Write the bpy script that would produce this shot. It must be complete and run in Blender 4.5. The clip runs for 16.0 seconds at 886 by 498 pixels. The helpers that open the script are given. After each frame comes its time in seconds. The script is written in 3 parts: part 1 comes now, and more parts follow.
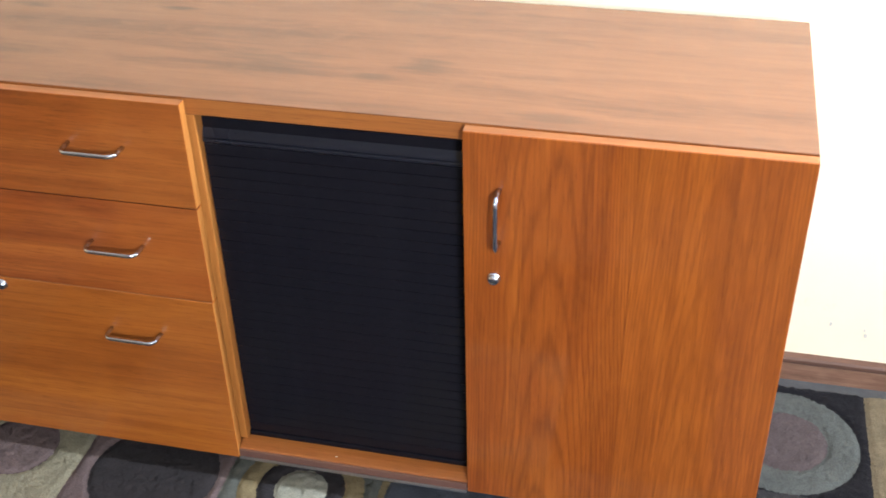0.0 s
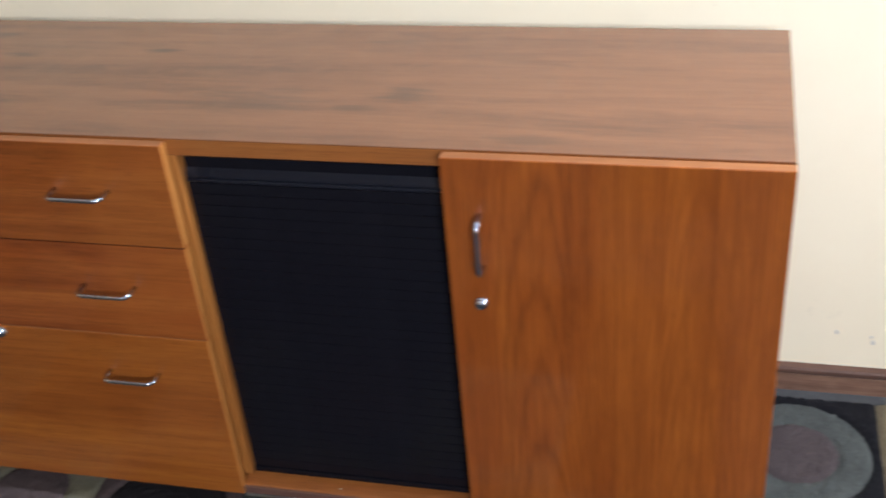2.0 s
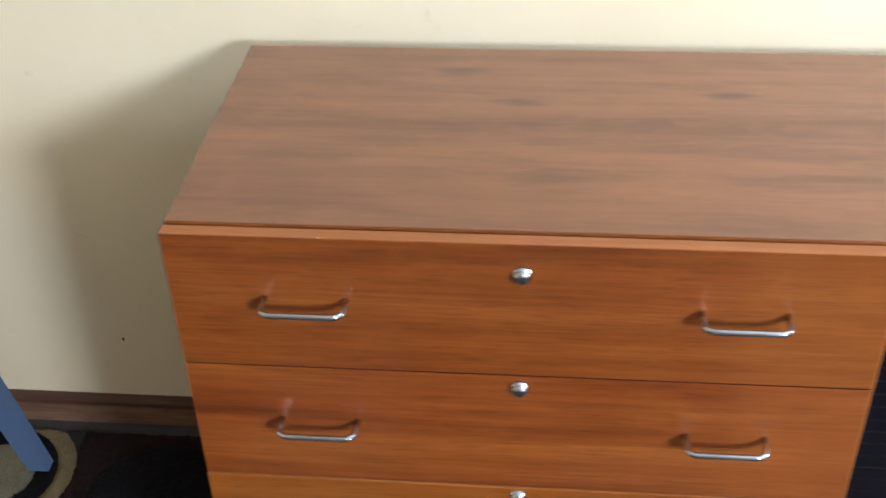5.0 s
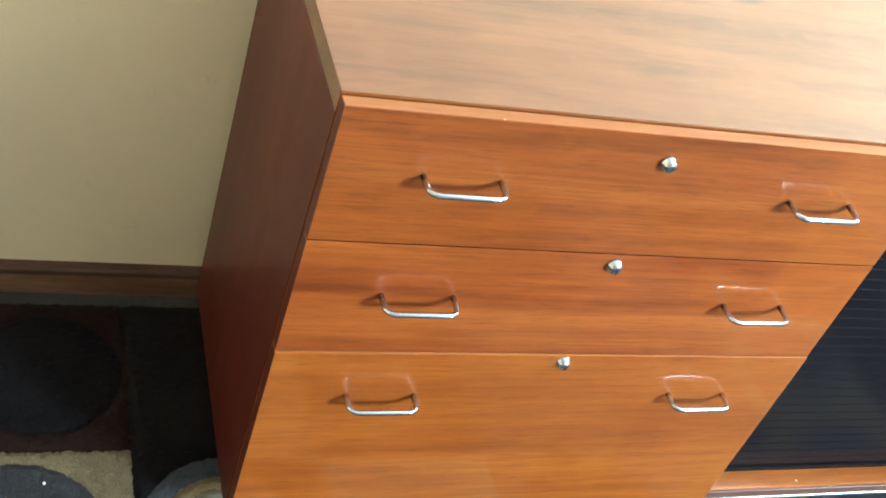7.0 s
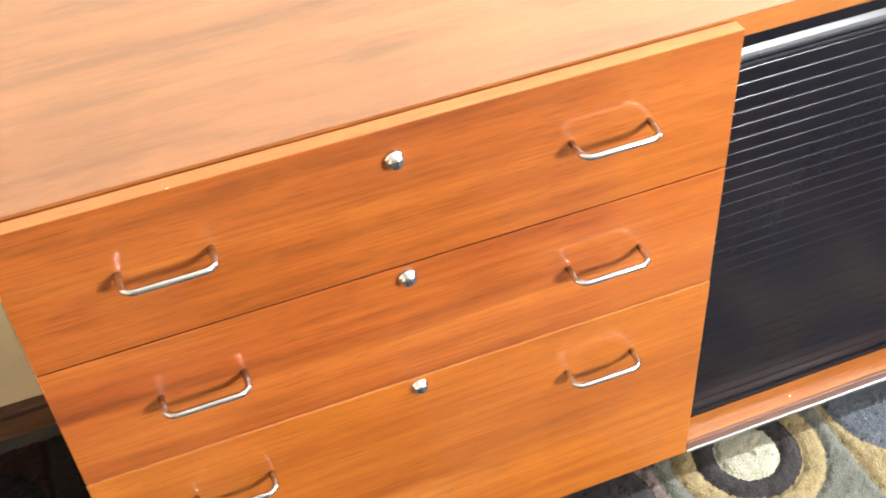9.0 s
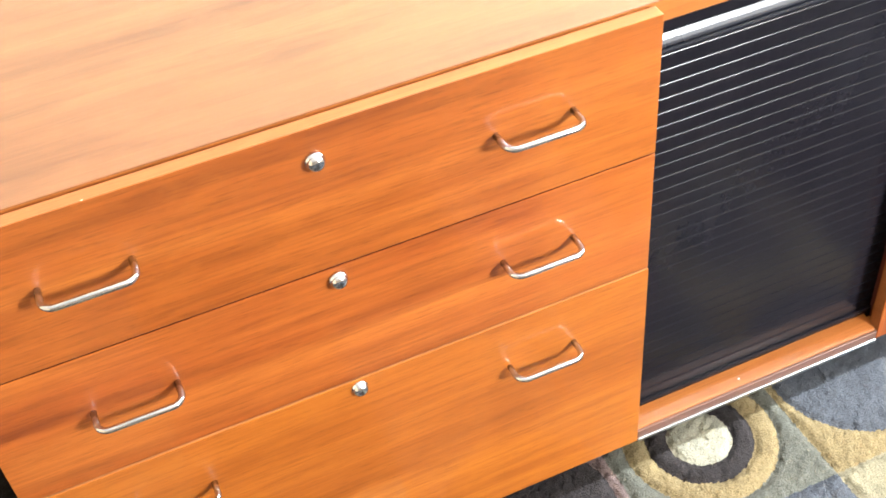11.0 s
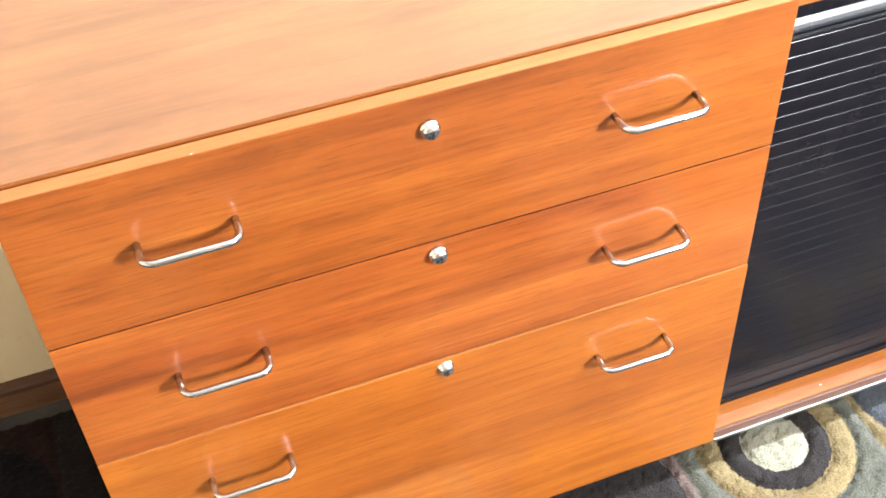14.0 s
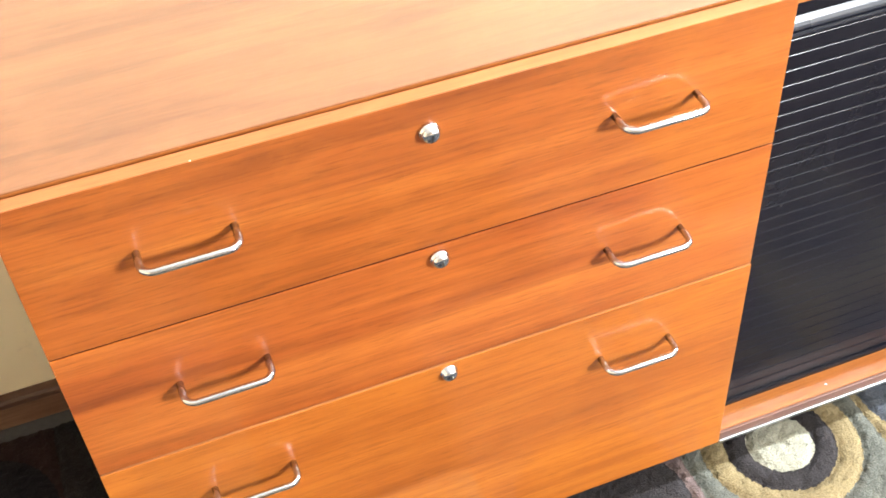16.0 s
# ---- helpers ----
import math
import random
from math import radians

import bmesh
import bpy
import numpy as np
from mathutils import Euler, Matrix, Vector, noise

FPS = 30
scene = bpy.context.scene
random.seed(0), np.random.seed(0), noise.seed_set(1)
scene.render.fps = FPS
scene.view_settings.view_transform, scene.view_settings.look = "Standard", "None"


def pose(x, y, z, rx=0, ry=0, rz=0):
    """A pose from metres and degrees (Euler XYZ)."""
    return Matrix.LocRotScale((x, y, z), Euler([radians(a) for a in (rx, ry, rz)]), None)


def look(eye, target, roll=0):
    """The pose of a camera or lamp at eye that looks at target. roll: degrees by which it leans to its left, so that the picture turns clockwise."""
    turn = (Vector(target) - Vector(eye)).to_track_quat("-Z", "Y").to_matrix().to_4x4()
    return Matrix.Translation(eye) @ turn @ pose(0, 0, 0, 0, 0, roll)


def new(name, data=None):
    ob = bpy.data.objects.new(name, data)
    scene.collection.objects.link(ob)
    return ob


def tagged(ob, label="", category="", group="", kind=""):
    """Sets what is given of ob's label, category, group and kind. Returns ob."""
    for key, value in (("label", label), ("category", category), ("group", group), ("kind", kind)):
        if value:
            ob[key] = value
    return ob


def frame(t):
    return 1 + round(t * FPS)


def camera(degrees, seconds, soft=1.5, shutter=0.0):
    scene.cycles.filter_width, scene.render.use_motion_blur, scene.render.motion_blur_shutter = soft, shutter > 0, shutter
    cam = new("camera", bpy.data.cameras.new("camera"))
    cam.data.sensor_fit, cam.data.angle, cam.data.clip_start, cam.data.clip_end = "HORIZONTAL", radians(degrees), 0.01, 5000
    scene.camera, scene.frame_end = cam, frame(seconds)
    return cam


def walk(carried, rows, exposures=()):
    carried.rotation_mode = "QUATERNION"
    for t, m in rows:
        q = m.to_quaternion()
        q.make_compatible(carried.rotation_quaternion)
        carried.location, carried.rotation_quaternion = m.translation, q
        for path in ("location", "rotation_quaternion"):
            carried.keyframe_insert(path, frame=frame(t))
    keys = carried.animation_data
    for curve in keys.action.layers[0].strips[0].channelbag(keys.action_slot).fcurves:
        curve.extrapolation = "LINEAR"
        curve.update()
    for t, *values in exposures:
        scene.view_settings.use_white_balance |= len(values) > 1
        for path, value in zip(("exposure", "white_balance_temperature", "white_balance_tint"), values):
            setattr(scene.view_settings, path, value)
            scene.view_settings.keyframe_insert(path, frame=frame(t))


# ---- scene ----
W_RIGHT, W_FRONT = 144.0, 152.0
cam = camera(42.3, 16.0, soft=1.7, shutter=0.7)
# Seconds, stops, kelvin, tint: the phone opens up as it nears the shaded drawers.
EXPOSURES = [(0.0, -0.12, 5850, 12), (1.0, -0.54, 5700, 12), (1.5, -0.76, 5700, 13), (2.5, -0.87, 5550, 13), (3.0, -0.49, 5700, 12), (3.5, -0.09, 5950, 10), (4.0, -0.28, 5650, 10), (4.5, -0.38, 5600, 10),
             (7.0, 0.74, 5500, -3), (7.5, 0.81, 6400, 5), (9.0, 1.16, 6550, 10), (12.3, 1.33, 6400, 10), (16.0, 1.36, 6350, 10)]
PATH = [
    (0, (1.332, -1.183, 1.365), (0.943, 0.406, 0.214), -1.6),
    (0.5, (1.387, -1.162, 1.355), (0.967, 0.425, 0.213), -3.0),
    (1, (1.419, -1.15, 1.359), (0.995, 0.46, 0.25), -4.3),
    (1.5, (1.424, -1.148, 1.361), (1.024, 0.461, 0.242), -5.2),
    (2, (1.395, -1.166, 1.362), (0.942, 0.434, 0.251), -5.6),
    (2.5, (1.264, -1.212, 1.375), (0.76, 0.378, 0.272), -5.8),
    (3, (1.144, -1.222, 1.371), (0.706, 0.38, 0.256), -4.0),
    (3.5, (1.034, -1.087, 1.313), (0.594, 0.513, 0.196), -4.0),
    (4, (0.833, -0.98, 1.325), (0.385, 0.64, 0.24), -5.2),
    (4.2, (0.724, -0.941, 1.302), (0.294, 0.668, 0.194), -3.4),
    (4.5, (0.561, -0.921, 1.318), (0.301, 0.698, 0.173), -2.2),
    (4.7, (0.49, -0.884, 1.308), (0.257, 0.732, 0.153), -2.5),
    (6.8, (-0.232, -0.762, 1.253), (0.485, 0.605, -0.019), 19.5),
    (7, (-0.247, -0.771, 1.245), (0.482, 0.588, -0.028), 21.5),
    (7.5, (-0.233, -0.773, 1.246), (0.504, 0.574, -0.036), 20.8),
    (8, (-0.128, -0.768, 1.277), (0.553, 0.59, -0.025), 12.1),
    (8.5, (0.053, -0.766, 1.278), (0.586, 0.627, -0.054), 0.3),
    (9, (0.167, -0.737, 1.261), (0.61, 0.65, -0.111), -4.6),
    (9.5, (0.203, -0.732, 1.26), (0.628, 0.648, -0.123), -6.8),
    (10, (0.207, -0.747, 1.262), (0.659, 0.633, -0.113), -6.4),
    (12.3, (0.205, -0.734, 1.234), (0.703, 0.61, -0.161), -6.3),
    (12.5, (0.21, -0.727, 1.233), (0.652, 0.621, -0.177), -6.6),
    (13, (0.173, -0.694, 1.219), (0.554, 0.679, -0.184), -5.7),
    (13.5, (0.153, -0.696, 1.222), (0.545, 0.678, -0.176), -4.5),
    (14, (0.147, -0.695, 1.224), (0.586, 0.67, -0.17), -3.5),
    (14.5, (0.145, -0.698, 1.219), (0.557, 0.685, -0.166), -4.4),
    (15, (0.147, -0.7, 1.22), (0.538, 0.713, -0.139), -4.9),
    (15.5, (0.145, -0.699, 1.219), (0.565, 0.691, -0.156), -4.9),
    (16, (0.148, -0.692, 1.219), (0.587, 0.68, -0.168), -4.4),
]
walk(cam, [(t, look(eye, target, roll)) for t, eye, target, roll in PATH], EXPOSURES)

# ---- world and light ----
world = bpy.data.worlds.new("world")
scene.world = world
world.use_nodes = True
wn = world.node_tree.nodes
sky = wn.new("ShaderNodeTexSky")
sky.sky_type = "NISHITA"
sky.sun_disc = False
sky.sun_elevation, sky.sun_rotation = radians(35), radians(140)
world.node_tree.links.new(sky.outputs["Color"], wn["Background"].inputs["Color"])
wn["Background"].inputs["Strength"].default_value = 0.12


def window_light(name, at, towards, wide, high, watts, colour):
    data = bpy.data.lights.new(name, "AREA")
    data.shape, data.size, data.size_y = "RECTANGLE", wide, high
    data.energy, data.color = watts, colour
    ob = new(name, data)
    ob.matrix_world = look(at, towards)
    return ob


# Room plan: back wall at y 0.444, the windows in the right and front walls.
RX, FY, LX, BY, CZ = 2.90, -3.00, -2.20, 0.444, 2.45
window_light("daylight_right", (RX + 0.05, -0.022, 1.65), (RX - 1, -0.022, 1.25), 0.05, 1.10, W_RIGHT, (0.87, 0.95, 1.0))
window_light("daylight_front", (2.50, FY - 0.05, 1.92), (1.76, FY + 1, 1.52), 0.66, 0.56, W_FRONT, (0.93, 0.97, 1.0))


# ---- materials ----
def material(name, rough=0.5, metal=0.0, coat=0.0, coat_rough=0.1, spec=0.5, coat_ior=1.5):
    m = bpy.data.materials.new(name)
    m.use_nodes = True
    b = m.node_tree.nodes["Principled BSDF"]
    b.inputs["Roughness"].default_value = rough
    b.inputs["Specular IOR Level"].default_value = spec
    b.inputs["Metallic"].default_value = metal
    b.inputs["Coat Weight"].default_value = coat
    b.inputs["Coat Roughness"].default_value = coat_rough
    b.inputs["Coat IOR"].default_value = coat_ior
    return m, m.node_tree, b


def math_node(tree, op, a, b=0.0, c=None):
    n = tree.nodes.new("ShaderNodeMath")
    n.operation = op
    for i, v in enumerate((a, b, c)):
        if v is None:
            continue
        if isinstance(v, (int, float)):
            n.inputs[i].default_value = v
        else:
            tree.links.new(v, n.inputs[i])
    return n.outputs[0]


def mix(tree, fac, a, b, blend="MIX"):
    n = tree.nodes.new("ShaderNodeMix")
    n.data_type, n.blend_type = "RGBA", blend
    for sock, v in ((n.inputs[0], fac), (n.inputs[6], a), (n.inputs[7], b)):
        if isinstance(v, (int, float)):
            sock.default_value = v
        elif isinstance(v, tuple):
            sock.default_value = (*v, 1.0)
        else:
            tree.links.new(v, sock)
    return n.outputs[2]


def ramp(tree, fac, stops):
    n = tree.nodes.new("ShaderNodeValToRGB")
    e = n.color_ramp.elements
    while len(e) < len(stops):
        e.new(0.5)
    for el, (p, c) in zip(e, stops):
        el.position = p
        el.color = (*c, 1.0) if isinstance(c, tuple) else (c, c, c, 1.0)
    tree.links.new(fac, n.inputs[0])
    return n.outputs[0]


def coords(tree, scale=(1, 1, 1), shift=(0, 0, 0)):
    t = tree.nodes.new("ShaderNodeTexCoord")
    m = tree.nodes.new("ShaderNodeMapping")
    m.inputs["Scale"].default_value = scale
    m.inputs["Location"].default_value = shift
    tree.links.new(t.outputs["Object"], m.inputs[0])
    return m.outputs[0]


def noise_tex(tree, vec, scale, detail=3.0, rough=0.55, distort=0.0):
    n = tree.nodes.new("ShaderNodeTexNoise")
    n.inputs["Scale"].default_value = scale
    n.inputs["Detail"].default_value = detail
    n.inputs["Roughness"].default_value = rough
    n.inputs["Distortion"].default_value = distort
    tree.links.new(vec, n.inputs["Vector"])
    return n.outputs["Fac"]


def bump(tree, bsdf, height, strength, distance=0.001):
    n = tree.nodes.new("ShaderNodeBump")
    n.inputs["Strength"].default_value = strength
    n.inputs["Distance"].default_value = distance
    tree.links.new(height, n.inputs["Height"])
    tree.links.new(n.outputs[0], bsdf.inputs["Normal"])


def soft_step(tree, v, lo, hi, top):
    n = tree.nodes.new("ShaderNodeMapRange")
    n.interpolation_type = "SMOOTHSTEP"
    for key, value in (("From Min", lo), ("From Max", hi), ("To Min", 0.0), ("To Max", top)):
        n.inputs[key].default_value = value
    tree.links.new(v, n.inputs["Value"])
    return n.outputs[0]


def teak(name, dark, mid, light, grain="x", seed=0.0, rough=0.46, coat=0.85, coat_rough=0.085, spec=0.20, coat_ior=1.5, figure=1.0, streaks=0.21, clouds=0.30, flecks=0.36, stains=(), leaf=None, paler=0.14, bookmatch=None):
    """Oiled teak veneer. grain: the axis along which the fibres run. stains: (x, y, half length, half width, depth) on a level top.
    leaf: x of a joint past which the veneer leaf is lighter. bookmatch: (x of the joint, offset of each arch) for an upright mirrored leaf."""
    m, t, b = material(name, rough, 0.0, coat, coat_rough, spec, coat_ior)
    def grained(along, across, k=1.0):
        sc = {"x": (along, across, across), "y": (across, along, across), "z": (across, across, along)}[grain]
        return coords(t, sc, (seed * 3.1 * k, seed * 5.3 * k, seed * 1.7 * k))

    big = noise_tex(t, grained(0.9, 14.0), 1.3 * figure, 4.0, 0.6, 0.5)
    cloud = noise_tex(t, grained(4.2, 26.0, 1.7), 1.0 * figure, 4.0, 0.62, 0.6)
    fine = noise_tex(t, grained(6.0, 95.0, 2.3), 1.0, 4.0, 0.65, 0.25)
    lines = noise_tex(t, grained(13.0, 330.0, 1.1), 1.0, 3.0, 0.6, 0.15)
    pores = noise_tex(t, grained(30.0, 560.0, 0.7), 1.0, 3.0, 0.65)
    vein = noise_tex(t, grained(1.8, 120.0, 3.1), 1.0, 5.0, 0.62, 0.35)
    mottle = noise_tex(t, grained(16.0, 34.0, 4.3), 1.0, 4.0, 0.6, 0.4)
    col = ramp(t, big, [(0.22, dark), (0.46, mid), (0.78, light)])
    col = mix(t, ramp(t, cloud, [(0.50, 0.0), (0.72, clouds)]), col, dark)
    if bookmatch:
        jx, off = bookmatch
        tc = t.nodes.new("ShaderNodeTexCoord")
        s = t.nodes.new("ShaderNodeSeparateXYZ")
        t.links.new(tc.outputs["Object"], s.inputs[0])
        u = math_node(t, "ABSOLUTE", math_node(t, "SUBTRACT", s.outputs[0], jx))
        wob = noise_tex(t, coords(t, (9, 9, 1.6), (seed, 0, 0)), 1.0, 2.0)
        du = math_node(t, "ADD", math_node(t, "SUBTRACT", u, off), math_node(t, "MULTIPLY", math_node(t, "SUBTRACT", wob, 0.5), 0.045))
        f = math_node(t, "ADD", math_node(t, "MULTIPLY", math_node(t, "MULTIPLY", du, du), 150.0), s.outputs[2])
        f = math_node(t, "ADD", f, math_node(t, "MULTIPLY", big, 0.22))
        drift = noise_tex(t, coords(t, (26, 26, 2.2), (seed, 4, 0)), 1.0, 3.0)
        ring = math_node(t, "SINE", math_node(t, "MULTIPLY_ADD", drift, 9.0, math_node(t, "MULTIPLY", f, 46.0)))
        ring = math_node(t, "MULTIPLY_ADD", ring, 0.5, 0.5)
        col = mix(t, math_node(t, "MULTIPLY", math_node(t, "POWER", ring, 3.5), math_node(t, "MULTIPLY", fine, 0.85)), col, dark)
        side = math_node(t, "GREATER_THAN", s.outputs[0], jx)
        col = mix(t, math_node(t, "MULTIPLY", side, 0.30), col, light)
        seam = math_node(t, "LESS_THAN", u, 0.0012)
        col = mix(t, math_node(t, "MULTIPLY", seam, 0.35), col, dark)
    streak = ramp(t, fine, [(0.34, 0.0), (0.58, 1.0)])
    col = mix(t, math_node(t, "MULTIPLY_ADD", streak, -streaks, streaks), col, dark)
    col = mix(t, ramp(t, vein, [(0.52, 0.0), (0.60, 1.15 * streaks), (0.68, 0.25 * streaks)]), col, dark)
    col = mix(t, ramp(t, mottle, [(0.46, 0.0), (0.70, 0.55 * clouds)]), col, light)
    col = mix(t, ramp(t, lines, [(0.50, 0.0), (0.68, 0.9 * flecks)]), col, dark)
    col = mix(t, ramp(t, pores, [(0.55, 0.0), (0.72, 1.1 * flecks)]), col, tuple(c * 0.5 for c in dark))
    if leaf is not None:
        tc = t.nodes.new("ShaderNodeTexCoord")
        s = t.nodes.new("ShaderNodeSeparateXYZ")
        t.links.new(tc.outputs["Object"], s.inputs[0])
        col = mix(t, soft_step(t, s.outputs[0], leaf - 0.022, leaf + 0.022, paler), col, light)
    for (x, y, hx, hy, depth) in stains:
        sx = coords(t, (1 / hx, 1 / hy, 0.0), (-x / hx, -y / hy, 0.0))
        wob = noise_tex(t, coords(t, (14, 75, 1), (x * 9, y * 7, 0)), 1.0, 3.0)
        ln = t.nodes.new("ShaderNodeVectorMath")
        ln.operation = "LENGTH"
        t.links.new(sx, ln.inputs[0])
        d = math_node(t, "ADD", ln.outputs["Value"], math_node(t, "MULTIPLY", math_node(t, "SUBTRACT", wob, 0.5), 2.0))
        mr = t.nodes.new("ShaderNodeMapRange")
        mr.interpolation_type = "SMOOTHSTEP"
        for key, v in (("From Min", 0.0), ("From Max", 1.2), ("To Min", depth), ("To Max", 0.0)):
            mr.inputs[key].default_value = v
        t.links.new(d, mr.inputs["Value"])
        col = mix(t, mr.outputs[0], col, (0.046, 0.015, 0.008))
    t.links.new(col, b.inputs["Base Color"])
    haze = noise_tex(t, coords(t, (3, 3, 3), (seed, 0, seed)), 1.5, 4.0)
    t.links.new(math_node(t, "MULTIPLY_ADD", haze, 0.22, rough - 0.11), b.inputs["Roughness"])
    bump(t, b, math_node(t, "ADD", fine, pores), 0.12, 0.0006)
    return m


T_DARK, T_MID, T_LIGHT = (0.140, 0.031, 0.005), (0.305, 0.079, 0.011), (0.44, 0.141, 0.021)
STAINS = [(0.282, 0.332, 0.042, 0.014, 0.6), (0.358, 0.263, 0.038, 0.01, 0.62), (0.578, 0.286, 0.04, 0.01, 0.75),
          (0.387, 0.108, 0.055, 0.024, 0.45), (0.99, 0.165, 0.04, 0.03, 0.55), (0.781, 0.136, 0.105, 0.046, 0.45),
          (0.935, 0.334, 0.055, 0.016, 0.36), (0.926, 0.119, 0.034, 0.014, 0.48), (1.172, 0.054, 0.06, 0.016, 0.4),
          (0.136, 0.142, 0.07, 0.022, 0.3), (1.023, 0.34, 0.045, 0.012, 0.34), (0.215, 0.183, 0.09, 0.016, 0.34),
          (0.3, 0.207, 0.05, 0.01, 0.3)]
BASE = Vector((0.76, 0.22, 0.0))
M_TOP = teak("teak_top", (0.078, 0.0200, 0.0072), (0.160, 0.0530, 0.0185), (0.216, 0.079, 0.028), "x", 1.3, 0.38, 0.9, 0.13, spec=0.26, coat_ior=1.6, figure=0.75, streaks=0.15, clouds=0.62, flecks=0.13,
             stains=[(x - BASE.x, y - BASE.y, a, c, min(0.8, 1.1 * d)) for x, y, a, c, d in STAINS])
M_D1 = teak("teak_drawer_upper", T_DARK, T_MID, T_LIGHT, "x", 4.2, clouds=0.34, leaf=0.575 - BASE.x, paler=0.18)
M_D2 = teak("teak_drawer_middle", (0.13, 0.027, 0.005), (0.295, 0.070, 0.011), (0.43, 0.128, 0.020), "x", 7.9, leaf=0.575 - BASE.x, paler=0.24)
M_D3 = teak("teak_drawer_lower", (0.18, 0.043, 0.006), (0.338, 0.093, 0.0105), (0.465, 0.150, 0.018), "x", 11.4, leaf=0.575 - BASE.x, paler=0.10)
M_DOOR = teak("teak_door", (0.150, 0.030, 0.004), (0.33, 0.080, 0.0075), (0.45, 0.128, 0.013), "z", 2.6, streaks=0.30, flecks=0.28, bookmatch=(1.284 - BASE.x, 0.105))
# Darker than the other teak: the shade on these faces is in the colour.
M_SHADED = teak("teak_shaded", (0.052, 0.009, 0.006), (0.088, 0.016, 0.009), (0.122, 0.024, 0.012), "z", 5.7, coat=0.14)
M_EDGE = teak("teak_edge_band", (0.22, 0.074, 0.024), (0.31, 0.114, 0.038), (0.39, 0.158, 0.058), "x", 8.3, 0.5, 0.12)
# Brighter than the edge band: window light on these edges is in the colour.
M_LIT_LIP = teak("teak_lit_lipping", (0.27, 0.092, 0.018), (0.40, 0.150, 0.030), (0.48, 0.20, 0.045), "z", 10.2, 0.5, 0.15)
M_RAIL = teak("teak_rail", (0.19, 0.055, 0.013), (0.31, 0.098, 0.022), (0.40, 0.148, 0.034), "x", 9.1, 0.40, 0.5, 0.12)


def plain(name, colour, rough, metal=0.0, vary=0.12, scale=30.0, bumps=0.05, coat=0.0, spec=0.5):
    m, t, b = material(name, rough, metal, coat, 0.1, spec)
    n = noise_tex(t, coords(t), scale, 4.0, 0.6)
    n2 = noise_tex(t, coords(t), scale * 7.3, 2.0, 0.5)
    k = math_node(t, "ADD", math_node(t, "MULTIPLY", n, 0.7), math_node(t, "MULTIPLY", n2, 0.3))
    col = ramp(t, k, [(0.3, tuple(c * (1 - vary) for c in colour)), (0.7, tuple(min(1, c * (1 + vary)) for c in colour))])
    t.links.new(col, b.inputs["Base Color"])
    t.links.new(math_node(t, "MULTIPLY_ADD", n, 0.16, max(0.02, rough - 0.08)), b.inputs["Roughness"])
    if bumps:
        bump(t, b, k, bumps)
    return m


M_CHROME = plain("chrome", (0.54, 0.57, 0.66), 0.11, 1.0, 0.04, 60, 0.0)
M_STEEL = plain("bright_steel_trim", (0.50, 0.50, 0.52), 0.32, 1.0, 0.06, 40, 0.02)
M_DULL = plain("brown_lacquered_metal", (0.13, 0.062, 0.045), 0.45, 0.0, 0.1, 30, 0.02)
M_BLACK = plain("black_plastic", (0.0088, 0.0082, 0.0115), 0.20, 0.0, 0.15, 25, 0.0, 0.0, 0.15)
M_PULL = plain("glossy_black_plastic", (0.011, 0.012, 0.019), 0.29, 0.0, 0.08, 4, 0.0, 0.0, 0.30)
M_DARKIN = plain("dark_interior", (0.02, 0.015, 0.012), 0.8)
M_SLOT = plain("key_slot", (0.012, 0.012, 0.012), 0.6)
M_WHITE_FLECK = plain("white_paint_fleck", (0.8, 0.8, 0.76), 0.7)
M_BLUE = plain("blue_painted_metal", (0.11, 0.17, 0.31), 0.45, 0.0, 0.1, 20, 0.03)
M_BASEBOARD = teak("stained_baseboard", (0.10, 0.048, 0.030), (0.20, 0.105, 0.066), (0.33, 0.195, 0.125), "x", 14.0, 0.5, 0.15, figure=2.2, clouds=0.5)
M_CAP = teak("dark_cap_strip", (0.055, 0.026, 0.018), (0.095, 0.048, 0.032), (0.16, 0.085, 0.055), "x", 15.0, 0.5, 0.15)
M_CEIL = plain("white_ceiling_paint", (0.78, 0.77, 0.73), 0.9, 0.0, 0.03, 8, 0.05)


def wall_paint():
    m, t, b = material("cream_wall_paint", 0.75)
    n = noise_tex(t, coords(t), 3.0, 5.0, 0.6)
    n2 = noise_tex(t, coords(t), 160.0, 3.0, 0.6)
    col = ramp(t, n, [(0.3, (0.88, 0.745, 0.520)), (0.7, (0.92, 0.795, 0.57))])
    scuff = ramp(t, noise_tex(t, coords(t, (1, 1, 1), (3, 1, 7)), 22.0, 5.0, 0.7), [(0.62, 0.0), (0.78, 0.32)])
    col = mix(t, scuff, col, (0.5, 0.42, 0.30))
    t.links.new(col, b.inputs["Base Color"])
    bump(t, b, math_node(t, "ADD", n2, math_node(t, "MULTIPLY", n, 2.0)), 0.18, 0.001)
    return m


M_WALL = wall_paint()
# For the unseen right and front walls: brown chosen to hold down bounce light.
M_FAR = plain("unseen_wall_brown", (0.46, 0.38, 0.29), 0.8, 0.0, 0.06, 4, 0.05)
# For the unseen left wall: tan chosen so its bounce warms the back wall.
M_TAN = plain("unseen_wall_tan", (0.80, 0.64, 0.41), 0.8, 0.0, 0.05, 4, 0.05)
M_FLOOR = plain("grey_floor", (0.055, 0.052, 0.050), 0.8, 0.0, 0.25, 18, 0.1, 0.0, 0.2)


